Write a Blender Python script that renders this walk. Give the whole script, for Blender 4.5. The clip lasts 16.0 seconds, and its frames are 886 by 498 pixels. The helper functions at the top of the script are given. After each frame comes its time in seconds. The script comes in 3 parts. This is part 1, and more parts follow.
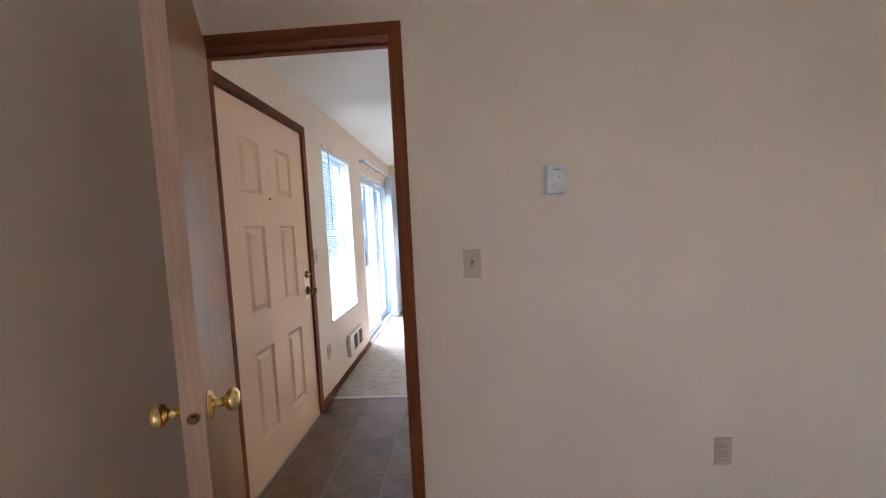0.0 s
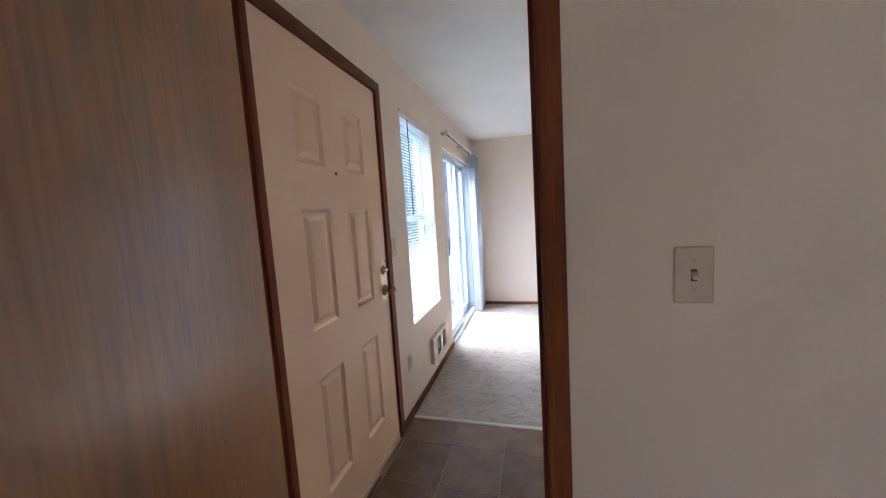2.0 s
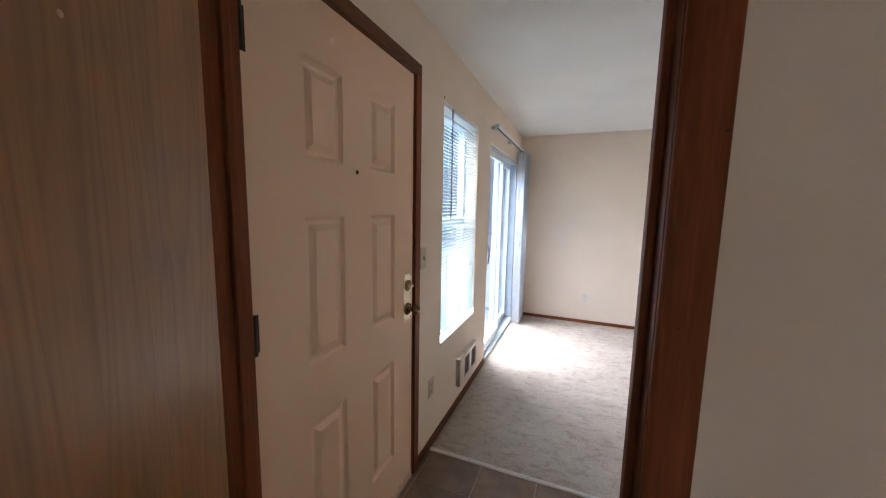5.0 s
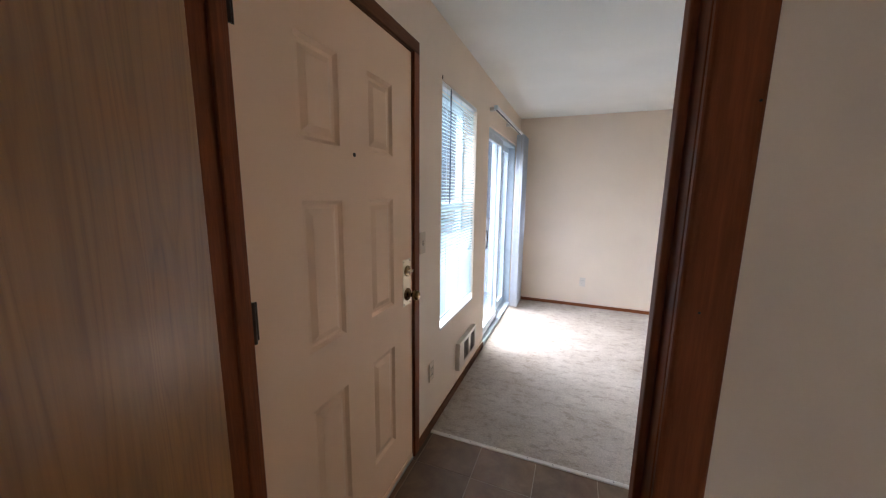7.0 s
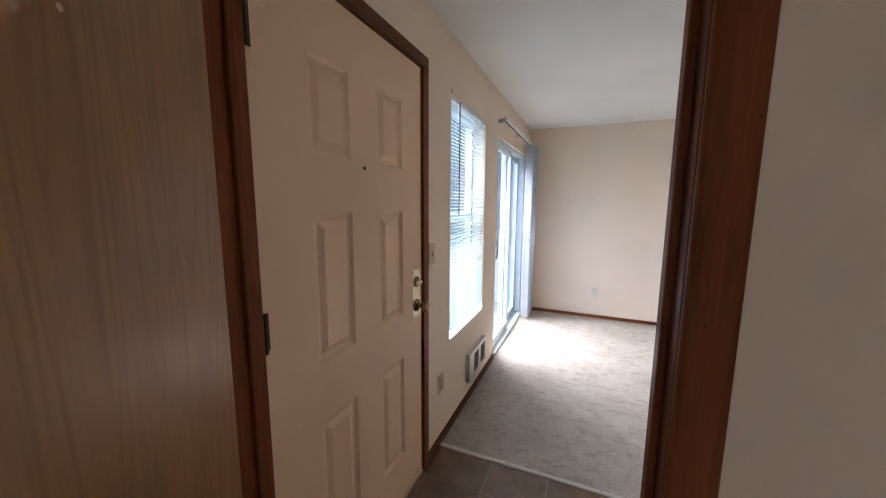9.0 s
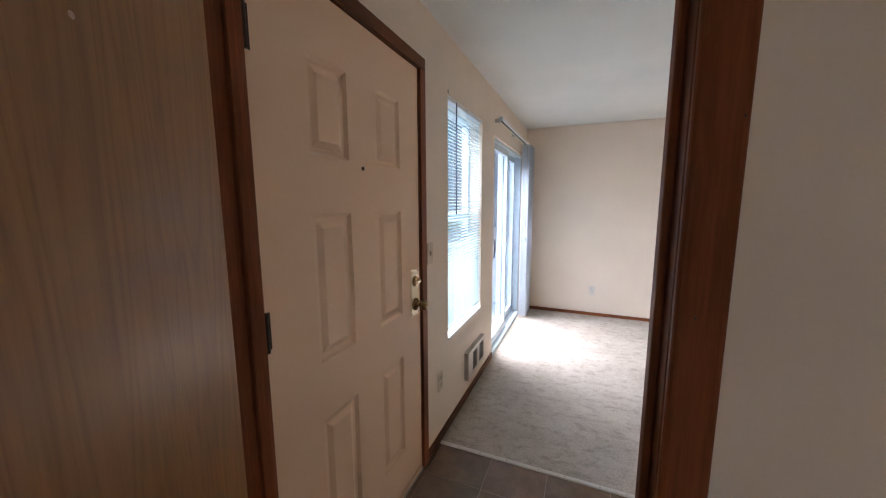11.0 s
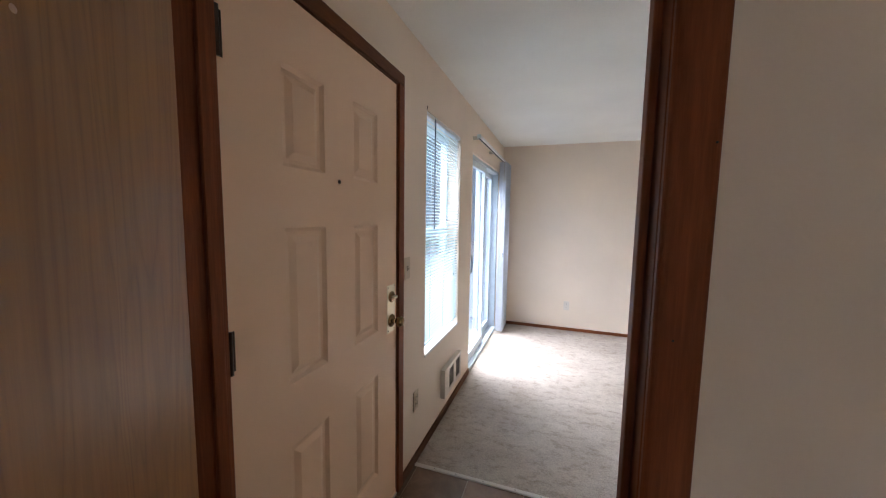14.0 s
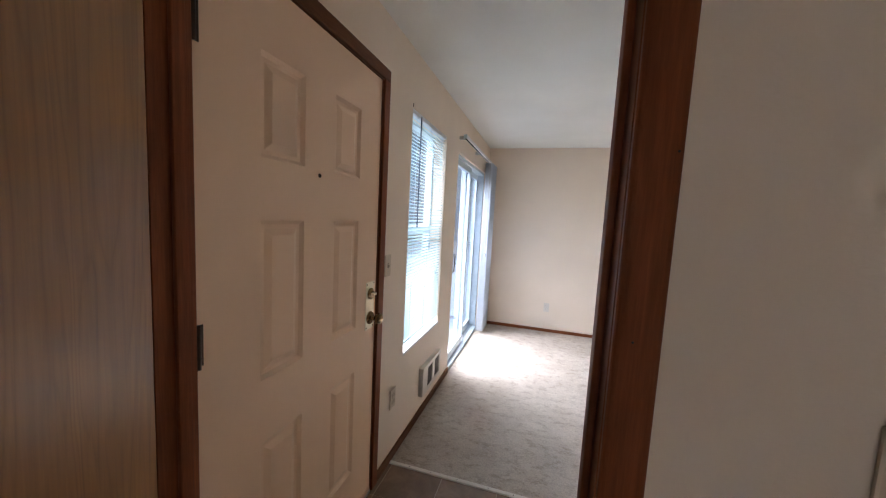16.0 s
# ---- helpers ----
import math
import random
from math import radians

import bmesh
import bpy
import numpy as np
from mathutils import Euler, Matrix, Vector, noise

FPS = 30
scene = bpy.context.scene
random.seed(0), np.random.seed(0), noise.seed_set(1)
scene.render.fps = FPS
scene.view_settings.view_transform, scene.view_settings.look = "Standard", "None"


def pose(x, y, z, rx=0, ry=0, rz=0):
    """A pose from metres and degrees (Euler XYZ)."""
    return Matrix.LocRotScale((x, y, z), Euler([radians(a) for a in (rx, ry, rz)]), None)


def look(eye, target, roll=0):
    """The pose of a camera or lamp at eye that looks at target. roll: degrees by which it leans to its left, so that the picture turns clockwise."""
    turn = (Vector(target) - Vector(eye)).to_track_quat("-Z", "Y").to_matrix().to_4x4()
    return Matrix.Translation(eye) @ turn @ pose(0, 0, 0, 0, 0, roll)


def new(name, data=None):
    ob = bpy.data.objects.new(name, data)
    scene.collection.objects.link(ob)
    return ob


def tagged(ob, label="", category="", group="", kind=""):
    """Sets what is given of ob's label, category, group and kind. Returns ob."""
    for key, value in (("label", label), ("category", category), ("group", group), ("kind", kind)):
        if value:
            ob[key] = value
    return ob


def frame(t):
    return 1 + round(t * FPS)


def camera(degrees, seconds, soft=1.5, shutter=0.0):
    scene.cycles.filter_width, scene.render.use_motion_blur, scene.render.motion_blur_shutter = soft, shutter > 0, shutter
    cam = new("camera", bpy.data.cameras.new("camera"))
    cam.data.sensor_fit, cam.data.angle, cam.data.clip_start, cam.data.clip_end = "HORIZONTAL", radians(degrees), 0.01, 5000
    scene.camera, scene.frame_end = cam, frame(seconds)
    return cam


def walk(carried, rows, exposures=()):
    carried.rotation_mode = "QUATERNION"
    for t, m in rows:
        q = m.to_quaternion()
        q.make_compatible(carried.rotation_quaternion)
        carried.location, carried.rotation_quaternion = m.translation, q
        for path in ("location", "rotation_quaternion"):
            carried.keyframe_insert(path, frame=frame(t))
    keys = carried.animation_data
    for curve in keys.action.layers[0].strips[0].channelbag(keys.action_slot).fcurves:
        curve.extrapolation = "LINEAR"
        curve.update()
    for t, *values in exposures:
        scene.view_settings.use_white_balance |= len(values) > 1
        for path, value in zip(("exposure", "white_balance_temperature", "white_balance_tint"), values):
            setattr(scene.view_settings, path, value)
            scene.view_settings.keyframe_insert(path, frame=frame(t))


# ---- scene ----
cam = camera(104.7, 16.0, soft=1.2)
PATH = [
    (0, (1.114, -1.419, 1.378), (1.015, 0.574, 1.243), -2.7),
    (0.5, (1.065, -1.229, 1.386), (0.634, 0.722, 1.298), -1.3),
    (1, (1.02, -1.071, 1.372), (0.343, 0.807, 1.252), -4.8),
    (1.5, (0.937, -0.913, 1.376), (0.331, 0.986, 1.207), -5.8),
    (2, (0.856, -0.817, 1.371), (0.334, 1.103, 1.172), -3.6),
    (2.5, (0.847, -0.656, 1.385), (0.184, 1.227, 1.259), -2.2),
    (3, (0.871, -0.555, 1.414), (-0.071, 1.209, 1.359), -0.8),
    (3.5, (0.837, -0.495, 1.46), (0.004, 1.318, 1.323), -0.2),
    (4, (0.812, -0.508, 1.471), (0.096, 1.347, 1.258), 1.8),
    (6.5, (0.754, -0.473, 1.449), (-0.035, 1.343, 1.166), -0.2),
    (7, (0.757, -0.48, 1.457), (0.04, 1.358, 1.129), 0.7),
    (7.5, (0.763, -0.48, 1.463), (0.027, 1.357, 1.172), -0.4),
    (8, (0.762, -0.484, 1.467), (0.021, 1.354, 1.198), 0.3),
    (8.5, (0.765, -0.483, 1.465), (-0.014, 1.339, 1.194), 0.4),
    (11, (0.769, -0.499, 1.461), (0.005, 1.329, 1.19), -0.2),
    (11.5, (0.774, -0.502, 1.466), (0.093, 1.354, 1.165), 3.4),
    (12, (0.768, -0.48, 1.454), (0.003, 1.332, 1.091), 2.2),
    (12.5, (0.761, -0.489, 1.457), (0.065, 1.368, 1.201), 2.9),
    (13, (0.755, -0.484, 1.461), (0.094, 1.392, 1.25), 2.0),
    (13.5, (0.753, -0.473, 1.461), (0.073, 1.392, 1.217), 3.2),
    (14, (0.763, -0.484, 1.466), (0.118, 1.4, 1.277), 0.9),
    (14.5, (0.77, -0.485, 1.472), (0.109, 1.392, 1.267), 3.6),
    (15, (0.762, -0.498, 1.467), (-0.044, 1.322, 1.273), 0.8),
    (15.5, (0.772, -0.516, 1.477), (0.072, 1.351, 1.317), 2.1),
    (16, (0.781, -0.479, 1.465), (0.22, 1.431, 1.273), 3.0),
]
EXPOSURES = [(t, stops, kelvin, 22) for t, stops, kelvin in ((0, 4.38, 6700), (1.5, 4.24, 6600), (2.2, 3.88, 6600), (3, 3.80, 7000), (4, 3.72, 7250), (6.5, 3.63, 7250), (16, 3.63, 7250))]
walk(cam, [(t, look(eye, target, roll)) for t, eye, target, roll in PATH], EXPOSURES)

# ---- world, sun and light ----
world = bpy.data.worlds.new("sky")
scene.world = world
world.use_nodes = True
wn = world.node_tree.nodes
sky = wn.new("ShaderNodeTexSky")
sky.sky_type = "NISHITA"
sky.sun_disc = False
sky.sun_elevation, sky.sun_rotation = radians(53), radians(-95)
sky.air_density, sky.dust_density, sky.ozone_density = 1.0, 0.7, 2.5
world.node_tree.links.new(sky.outputs[0], wn["Background"].inputs[0])
wn["Background"].inputs[1].default_value = 0.15
sun = new("sun", bpy.data.lights.new("sun", "SUN"))
sun.data.energy, sun.data.angle, sun.data.color = 1.05, radians(64), (0.72, 0.87, 1.0)
sun.matrix_world = look((-12, 4, 16), (0, 3, 0))


# ---- materials ----
def material(name, rough=0.6, metal=0.0, spec=0.5):
    m = bpy.data.materials.new(name)
    m.use_nodes = True
    b = m.node_tree.nodes["Principled BSDF"]
    b.inputs["Roughness"].default_value = rough
    b.inputs["Metallic"].default_value = metal
    b.inputs["Specular IOR Level"].default_value = spec
    return m, m.node_tree, b


def node(nt, kind, **values):
    n = nt.nodes.new(kind)
    for key, value in values.items():
        n.inputs[key].default_value = value
    return n


def coords(nt, scale=(1, 1, 1)):
    c = nt.nodes.new("ShaderNodeTexCoord")
    m = nt.nodes.new("ShaderNodeMapping")
    m.inputs["Scale"].default_value = scale
    nt.links.new(c.outputs["Object"], m.inputs["Vector"])
    return m.outputs[0]


def ramp(nt, source, stops):
    r = nt.nodes.new("ShaderNodeValToRGB")
    while len(r.color_ramp.elements) < len(stops):
        r.color_ramp.elements.new(0.5)
    for e, (p, c) in zip(r.color_ramp.elements, stops):
        e.position, e.color = p, (*c, 1)
    nt.links.new(source, r.inputs[0])
    return r.outputs[0]


def bump(nt, bsdf, height, strength, distance):
    n = node(nt, "ShaderNodeBump", Strength=strength, Distance=distance)
    nt.links.new(height, n.inputs["Height"])
    nt.links.new(n.outputs[0], bsdf.inputs["Normal"])


def painted(name, colour, rough=0.6, grain=180.0, strength=0.25, distance=0.002, spread=0.04, spec=0.4):
    """Paint with a fine texture and faint uneven tone."""
    m, nt, b = material(name, rough, spec=spec)
    big = node(nt, "ShaderNodeTexNoise", Scale=1.7, Detail=5.0)
    nt.links.new(coords(nt), big.inputs["Vector"])
    lo = tuple(c * (1 - spread) for c in colour)
    hi = tuple(min(1, c * (1 + spread)) for c in colour)
    nt.links.new(ramp(nt, big.outputs[0], [(0.3, lo), (0.7, hi)]), b.inputs["Base Color"])
    fine = node(nt, "ShaderNodeTexNoise", Scale=grain, Detail=3.0)
    nt.links.new(coords(nt), fine.inputs["Vector"])
    bump(nt, b, fine.outputs[0], strength, distance)
    return m


def wood(name, dark, light, scale, rough=0.4, spec=0.5, strength=0.15):
    """Stained wood, the grain along the axis of the smallest scale."""
    m, nt, b = material(name, rough, spec=spec)
    v = coords(nt, scale)
    wave = node(nt, "ShaderNodeTexNoise", Scale=1.0, Detail=7.0, Roughness=0.62, Distortion=0.6)
    nt.links.new(v, wave.inputs["Vector"])
    streak = node(nt, "ShaderNodeTexNoise", Scale=4.0, Detail=4.0, Roughness=0.7)
    nt.links.new(v, streak.inputs["Vector"])
    mix = node(nt, "ShaderNodeMath")
    mix.operation = "ADD"
    nt.links.new(wave.outputs[0], mix.inputs[0])
    nt.links.new(streak.outputs[0], mix.inputs[1])
    half = node(nt, "ShaderNodeMath")
    half.operation = "MULTIPLY"
    half.inputs[1].default_value = 0.5
    nt.links.new(mix.outputs[0], half.inputs[0])
    mid = tuple((a + c) / 2 for a, c in zip(dark, light))
    nt.links.new(ramp(nt, half.outputs[0], [(0.34, dark), (0.5, mid), (0.62, light)]), b.inputs["Base Color"])
    bump(nt, b, half.outputs[0], strength, 0.001)
    return m


def plain(name, colour, rough=0.5, metal=0.0, spec=0.5):
    m, nt, b = material(name, rough, metal, spec)
    n = node(nt, "ShaderNodeTexNoise", Scale=9.0, Detail=4.0)
    nt.links.new(coords(nt), n.inputs["Vector"])
    lo, hi = tuple(c * 0.93 for c in colour), tuple(min(1, c * 1.05) for c in colour)
    nt.links.new(ramp(nt, n.outputs[0], [(0.35, lo), (0.65, hi)]), b.inputs["Base Color"])
    return m


WALL = painted("cream wall paint", (0.875, 0.736, 0.606), 0.62, 160, 0.22, 0.002)
CEILING = painted("white ceiling paint", (0.86, 0.855, 0.80), 0.8, 90, 0.35, 0.004)
DOORPAINT = painted("cream door enamel", (0.905, 0.632, 0.44), 0.42, 260, 0.12, 0.001, 0.025)
TRIM = wood("stained fir trim", (0.165, 0.044, 0.015), (0.295, 0.086, 0.031), (38, 38, 2.2), 0.48, 0.16)
TRIM_X = wood("stained fir trim across", (0.165, 0.044, 0.015), (0.295, 0.086, 0.031), (2.2, 38, 38), 0.48, 0.16)
# Grain along y, in darker tones than the other two.
TRIM_Y = wood("darker stained fir trim along", (0.11, 0.036, 0.014), (0.21, 0.078, 0.032), (38, 2.2, 38), 0.48, 0.16)


def veneer(name):
    """Flat-sawn oak: long wavy rings crossed by fine pores."""
    m, nt, b = material(name, 0.33, spec=0.4)
    b.inputs["Coat Weight"].default_value = 0.14
    b.inputs["Coat Roughness"].default_value = 0.24
    rings = node(nt, "ShaderNodeTexNoise", Scale=1.0, Detail=3.5, Roughness=0.5, Distortion=0.5)
    nt.links.new(coords(nt, (9.0, 9.0, 0.8)), rings.inputs["Vector"])
    times = node(nt, "ShaderNodeMath")
    times.operation = "MULTIPLY"
    times.inputs[1].default_value = 24.0
    nt.links.new(rings.outputs[0], times.inputs[0])
    wave = node(nt, "ShaderNodeMath")
    wave.operation = "PINGPONG"
    wave.inputs[1].default_value = 1.0
    nt.links.new(times.outputs[0], wave.inputs[0])
    pore = node(nt, "ShaderNodeTexNoise", Scale=1.0, Detail=5.0, Roughness=0.7)
    nt.links.new(coords(nt, (110, 110, 3.0)), pore.inputs["Vector"])
    broad = node(nt, "ShaderNodeTexNoise", Scale=1.0, Detail=3.0)
    nt.links.new(coords(nt, (5, 5, 0.5)), broad.inputs["Vector"])
    a = ramp(nt, wave.outputs[0], [(0.0, (0.272, 0.114, 0.028)), (0.3, (0.310, 0.133, 0.034)), (1.0, (0.345, 0.151, 0.041))])
    for source, lo, hi, p, q in ((pore.outputs[0], 0.86, 1.04, 0.34, 0.58), (broad.outputs[0], 0.92, 1.05, 0.3, 0.7)):
        mul = nt.nodes.new("ShaderNodeMix")
        mul.data_type, mul.blend_type = "RGBA", "MULTIPLY"
        mul.inputs["Factor"].default_value = 1.0
        nt.links.new(a, mul.inputs["A"])
        nt.links.new(ramp(nt, source, [(p, (lo,) * 3), (q, (hi,) * 3)]), mul.inputs["B"])
        a = mul.outputs["Result"]
    nt.links.new(a, b.inputs["Base Color"])
    bump(nt, b, pore.outputs[0], 0.10, 0.0008)
    return m


VENEER = veneer("oak veneer")
VENEEREDGE = wood("oak edge", (0.42, 0.245, 0.165), (0.55, 0.35, 0.25), (40, 40, 2.0), 0.45)
VINYL = plain("white vinyl", (0.62, 0.71, 0.76), 0.35)


def translucent(name, colour, share, rough):
    """Thin white plastic or cloth that lets some light through."""
    m = plain(name, colour, rough)
    nt = m.node_tree
    t = nt.nodes.new("ShaderNodeBsdfTranslucent")
    t.inputs["Color"].default_value = (*colour, 1)
    mix = nt.nodes.new("ShaderNodeMixShader")
    mix.inputs[0].default_value = share
    nt.links.new(nt.nodes["Principled BSDF"].outputs[0], mix.inputs[1])
    nt.links.new(t.outputs[0], mix.inputs[2])
    nt.links.new(mix.outputs[0], nt.nodes["Material Output"].inputs["Surface"])
    return m


SLAT = translucent("white blind slat", (0.66, 0.78, 0.81), 0.42, 0.4)
VANE = translucent("white fabric vane", (0.74, 0.79, 0.86), 0.25, 0.6)
SILLPAINT = plain("white sill paint", (0.82, 0.82, 0.82), 0.45)
IVORY = plain("ivory plastic", (0.66, 0.53, 0.395), 0.4)
WHITEPLASTIC = plain("white plastic", (0.87, 0.87, 0.88), 0.4)
ALMOND = plain("almond enamel", (0.76, 0.68, 0.60), 0.4)
DARK = plain("dark hollow", (0.02, 0.018, 0.016), 0.7)
GREY = plain("grey heater coil", (0.22, 0.195, 0.175), 0.5, 0.4)
BRASS = plain("polished brass", (0.86, 0.64, 0.30), 0.19, 1.0)
PALEBRASS = plain("pale brass plate", (0.86, 0.77, 0.60), 0.30, 1.0)
OLDBRASS = plain("dull brass", (0.30, 0.20, 0.10), 0.22, 1.0)
HINGE = plain("dark bronze hinge", (0.050, 0.028, 0.018), 0.4, 0.6)
STEEL = plain("satin steel", (0.55, 0.53, 0.50), 0.35, 1.0)
STRIP = painted("pale aluminium strip", (0.80, 0.76, 0.71), 0.45, 220, 0.2, 0.001)
# The wand hangs against the window; its backlit darkness is put into this colour.
BACKLIT = plain("backlit dark wand plastic", (0.10, 0.13, 0.17), 0.3)
GROUT = painted("grey grout", (0.44, 0.36, 0.285), 0.8, 300, 0.4, 0.002)


def carpet_material():
    m, nt, b = material("beige cut pile carpet", 0.95, spec=0.1)
    v = coords(nt)
    patch = node(nt, "ShaderNodeTexNoise", Scale=3.2, Detail=6.0, Roughness=0.65)
    nt.links.new(v, patch.inputs["Vector"])
    tuft = node(nt, "ShaderNodeTexNoise", Scale=95.0, Detail=4.0, Roughness=0.75)
    nt.links.new(v, tuft.inputs["Vector"])
    mid = node(nt, "ShaderNodeTexNoise", Scale=15.0, Detail=8.0, Roughness=0.72)
    nt.links.new(coords(nt, (0.8, 1.25, 1)), mid.inputs["Vector"])
    a = ramp(nt, patch.outputs[0], [(0.32, (0.53, 0.448, 0.378)), (0.68, (0.69, 0.612, 0.54))])
    c = ramp(nt, mid.outputs[0], [(0.35, (0.72, 0.69, 0.66)), (0.50, (1, 1, 1))])
    d = ramp(nt, tuft.outputs[0], [(0.3, (0.74, 0.73, 0.72)), (0.65, (1.08, 1.08, 1.08))])
    for top in (c, d):
        mul = nt.nodes.new("ShaderNodeMix")
        mul.data_type, mul.blend_type = "RGBA", "MULTIPLY"
        mul.inputs["Factor"].default_value = 1.0
        nt.links.new(a, mul.inputs["A"])
        nt.links.new(top, mul.inputs["B"])
        a = mul.outputs["Result"]
    nt.links.new(a, b.inputs["Base Color"])
    bump(nt, b, tuft.outputs[0], 0.8, 0.012)
    return m


def slate_material():
    m, nt, b = material("slate look tile", 0.42, spec=0.4)
    info = nt.nodes.new("ShaderNodeObjectInfo")
    n = node(nt, "ShaderNodeTexNoise", Scale=7.0, Detail=7.0, Roughness=0.65, Distortion=0.5)
    nt.links.new(coords(nt), n.inputs["Vector"])
    base = ramp(nt, n.outputs[0], [(0.28, (0.155, 0.094, 0.060)), (0.5, (0.225, 0.145, 0.096)), (0.72, (0.31, 0.212, 0.146))])
    tone = ramp(nt, info.outputs["Random"], [(0.0, (0.74, 0.73, 0.72)), (0.5, (0.95, 0.92, 0.90)), (1.0, (1.14, 1.05, 0.98))])
    mul = nt.nodes.new("ShaderNodeMix")
    mul.data_type, mul.blend_type = "RGBA", "MULTIPLY"
    mul.inputs["Factor"].default_value = 1.0
    nt.links.new(base, mul.inputs["A"])
    nt.links.new(tone, mul.inputs["B"])
    nt.links.new(mul.outputs["Result"], b.inputs["Base Color"])
    bump(nt, b, n.outputs[0], 0.35, 0.004)
    return m


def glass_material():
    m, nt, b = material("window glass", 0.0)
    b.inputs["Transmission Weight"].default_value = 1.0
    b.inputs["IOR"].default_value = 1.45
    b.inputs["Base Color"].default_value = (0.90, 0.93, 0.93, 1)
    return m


CARPET, SLATE, GLASS = carpet_material(), slate_material(), glass_material()


# ---- mesh helpers ----
def box(bm, x0, x1, y0, y1, z0, z1, bevel=0.0):
    """A box, its edges rounded by bevel."""
    vs = [bm.verts.new((x, y, z)) for x in (x0, x1) for y in (y0, y1) for z in (z0, z1)]
    fs = [bm.faces.new([vs[i] for i in q]) for q in
          ((0, 1, 3, 2), (4, 6, 7, 5), (0, 4, 5, 1), (2, 3, 7, 6), (0, 2, 6, 4), (1, 5, 7, 3))]
    if bevel:
        edges = list({e for f in fs for e in f.edges})
        bmesh.ops.bevel(bm, geom=edges, offset=bevel, segments=2, profile=0.6, affect="EDGES")
    return bm


def boxes(*rows, bevel=0.0):
    bm = bmesh.new()
    for r in rows:
        box(bm, *r, bevel=bevel)
    return bm


def lathe(profile, centre, axis, segments=28):
    """A turned solid: profile rows of (radius, height) along axis from centre."""
    bm = bmesh.new()
    turn = Vector((0, 0, 1)).rotation_difference(Vector(axis)).to_matrix()
    rings = []
    for r, h in profile:
        ring = []
        for k in range(segments):
            a = 2 * math.pi * k / segments
            ring.append(bm.verts.new(Vector(centre) + turn @ Vector((max(r, 1e-4) * math.cos(a), max(r, 1e-4) * math.sin(a), h))))
        rings.append(ring)
    for a, b in zip(rings, rings[1:]):
        for k in range(segments):
            bm.faces.new((a[k], a[(k + 1) % segments], b[(k + 1) % segments], b[k]))
    bm.faces.new(rings[0][::-1])
    bm.faces.new(rings[-1])
    for f in bm.faces:
        f.smooth = True
    return bm


def mesh(name, bm, mat):
    bmesh.ops.recalc_face_normals(bm, faces=bm.faces)
    me = bpy.data.meshes.new(name)
    bm.to_mesh(me)
    bm.free()
    me.materials.append(mat)
    return me


def part(name, bm, mat, parent=None, label=""):
    """One mesh object under a thing or a part; its vertices are in the thing's own space."""
    ob = new(name, mesh(name, bm, mat) if isinstance(bm, bmesh.types.BMesh) else bm)
    if parent is not None:
        ob.parent = parent
    return tagged(ob, label)


def thing(name, label, category, at=(0, 0, 0), turn=0.0, group="", kind=""):
    e = new(name)
    e.empty_display_size = 0.1
    e.matrix_basis = pose(*at, 0, 0, turn)
    return tagged(e, label, category, group, kind)


def structure(name, bm, mat, label, category):
    return tagged(part(name, bm, mat), label, category, kind="structure")


# ---- the large structure ----
CEIL, EAST, NORTH, SOUTH = 2.40, 3.00, 4.19, -4.0
DOOR = (0.100, 1.046, 0.0, 2.098)
WIN = (1.420, 2.135, 0.590, 2.080)
SLIDE = (2.520, 3.960, 0.0, 2.035)
BEDWIN = (-3.200, -2.230, 0.820, 2.080)


def pierced(x0, x1, y0, y1, z1, openings):
    """A wall along y with openings (y0, y1, z0, z1) through it."""
    rows, at = [], y0
    for a, b, lo, hi in sorted(openings):
        rows.append((x0, x1, at, a, 0, z1))
        if lo > 0:
            rows.append((x0, x1, a, b, 0, lo))
        rows.append((x0, x1, a, b, hi, z1))
        at = b
    rows.append((x0, x1, at, y1, 0, z1))
    return boxes(*rows)


structure("wall_west", pierced(-0.16, 0.0, SOUTH - 0.15, NORTH + 0.15, CEIL, [DOOR, WIN, SLIDE, BEDWIN]), WALL, "cream painted outer wall with door and windows", "wall")
structure("wall_north", boxes((0, EAST, NORTH, NORTH + 0.15, 0, CEIL)), WALL, "plain cream painted end wall of the living room", "wall")
# The east wall is unseen, placed close to bounce light onto the west wall.
structure("wall_east_unseen", boxes((EAST, EAST + 0.15, SOUTH - 0.15, NORTH + 0.15, 0, CEIL)), WALL, "unseen cream side wall set near to bounce light", "wall")
structure("wall_south", boxes((0, EAST, SOUTH - 0.15, SOUTH, 0, CEIL)), WALL, "plain cream painted bedroom wall", "wall")
JL, JR, HEAD = 0.086, 0.868, 2.130
P0, P1 = -0.030, 0.049
structure("wall_partition", boxes((JR + 0.018, EAST, P0, P1, 0, CEIL), (JL - 0.018, JR + 0.018, P0, P1, HEAD + 0.018, CEIL), (0.0, JL - 0.018, P0, P1, 0, CEIL)), WALL,
          "cream painted partition between bedroom and entry", "wall")
structure("ceiling", boxes((-0.16, EAST + 0.15, SOUTH - 0.15, NORTH + 0.15, CEIL, CEIL + 0.12)), CEILING, "white lightly textured ceiling", "ceiling")
structure("floor", boxes((-0.16, EAST + 0.15, SOUTH - 0.15, NORTH + 0.15, -0.20, -0.012)), GROUT, "grey floor slab under tiles and carpet", "floor")


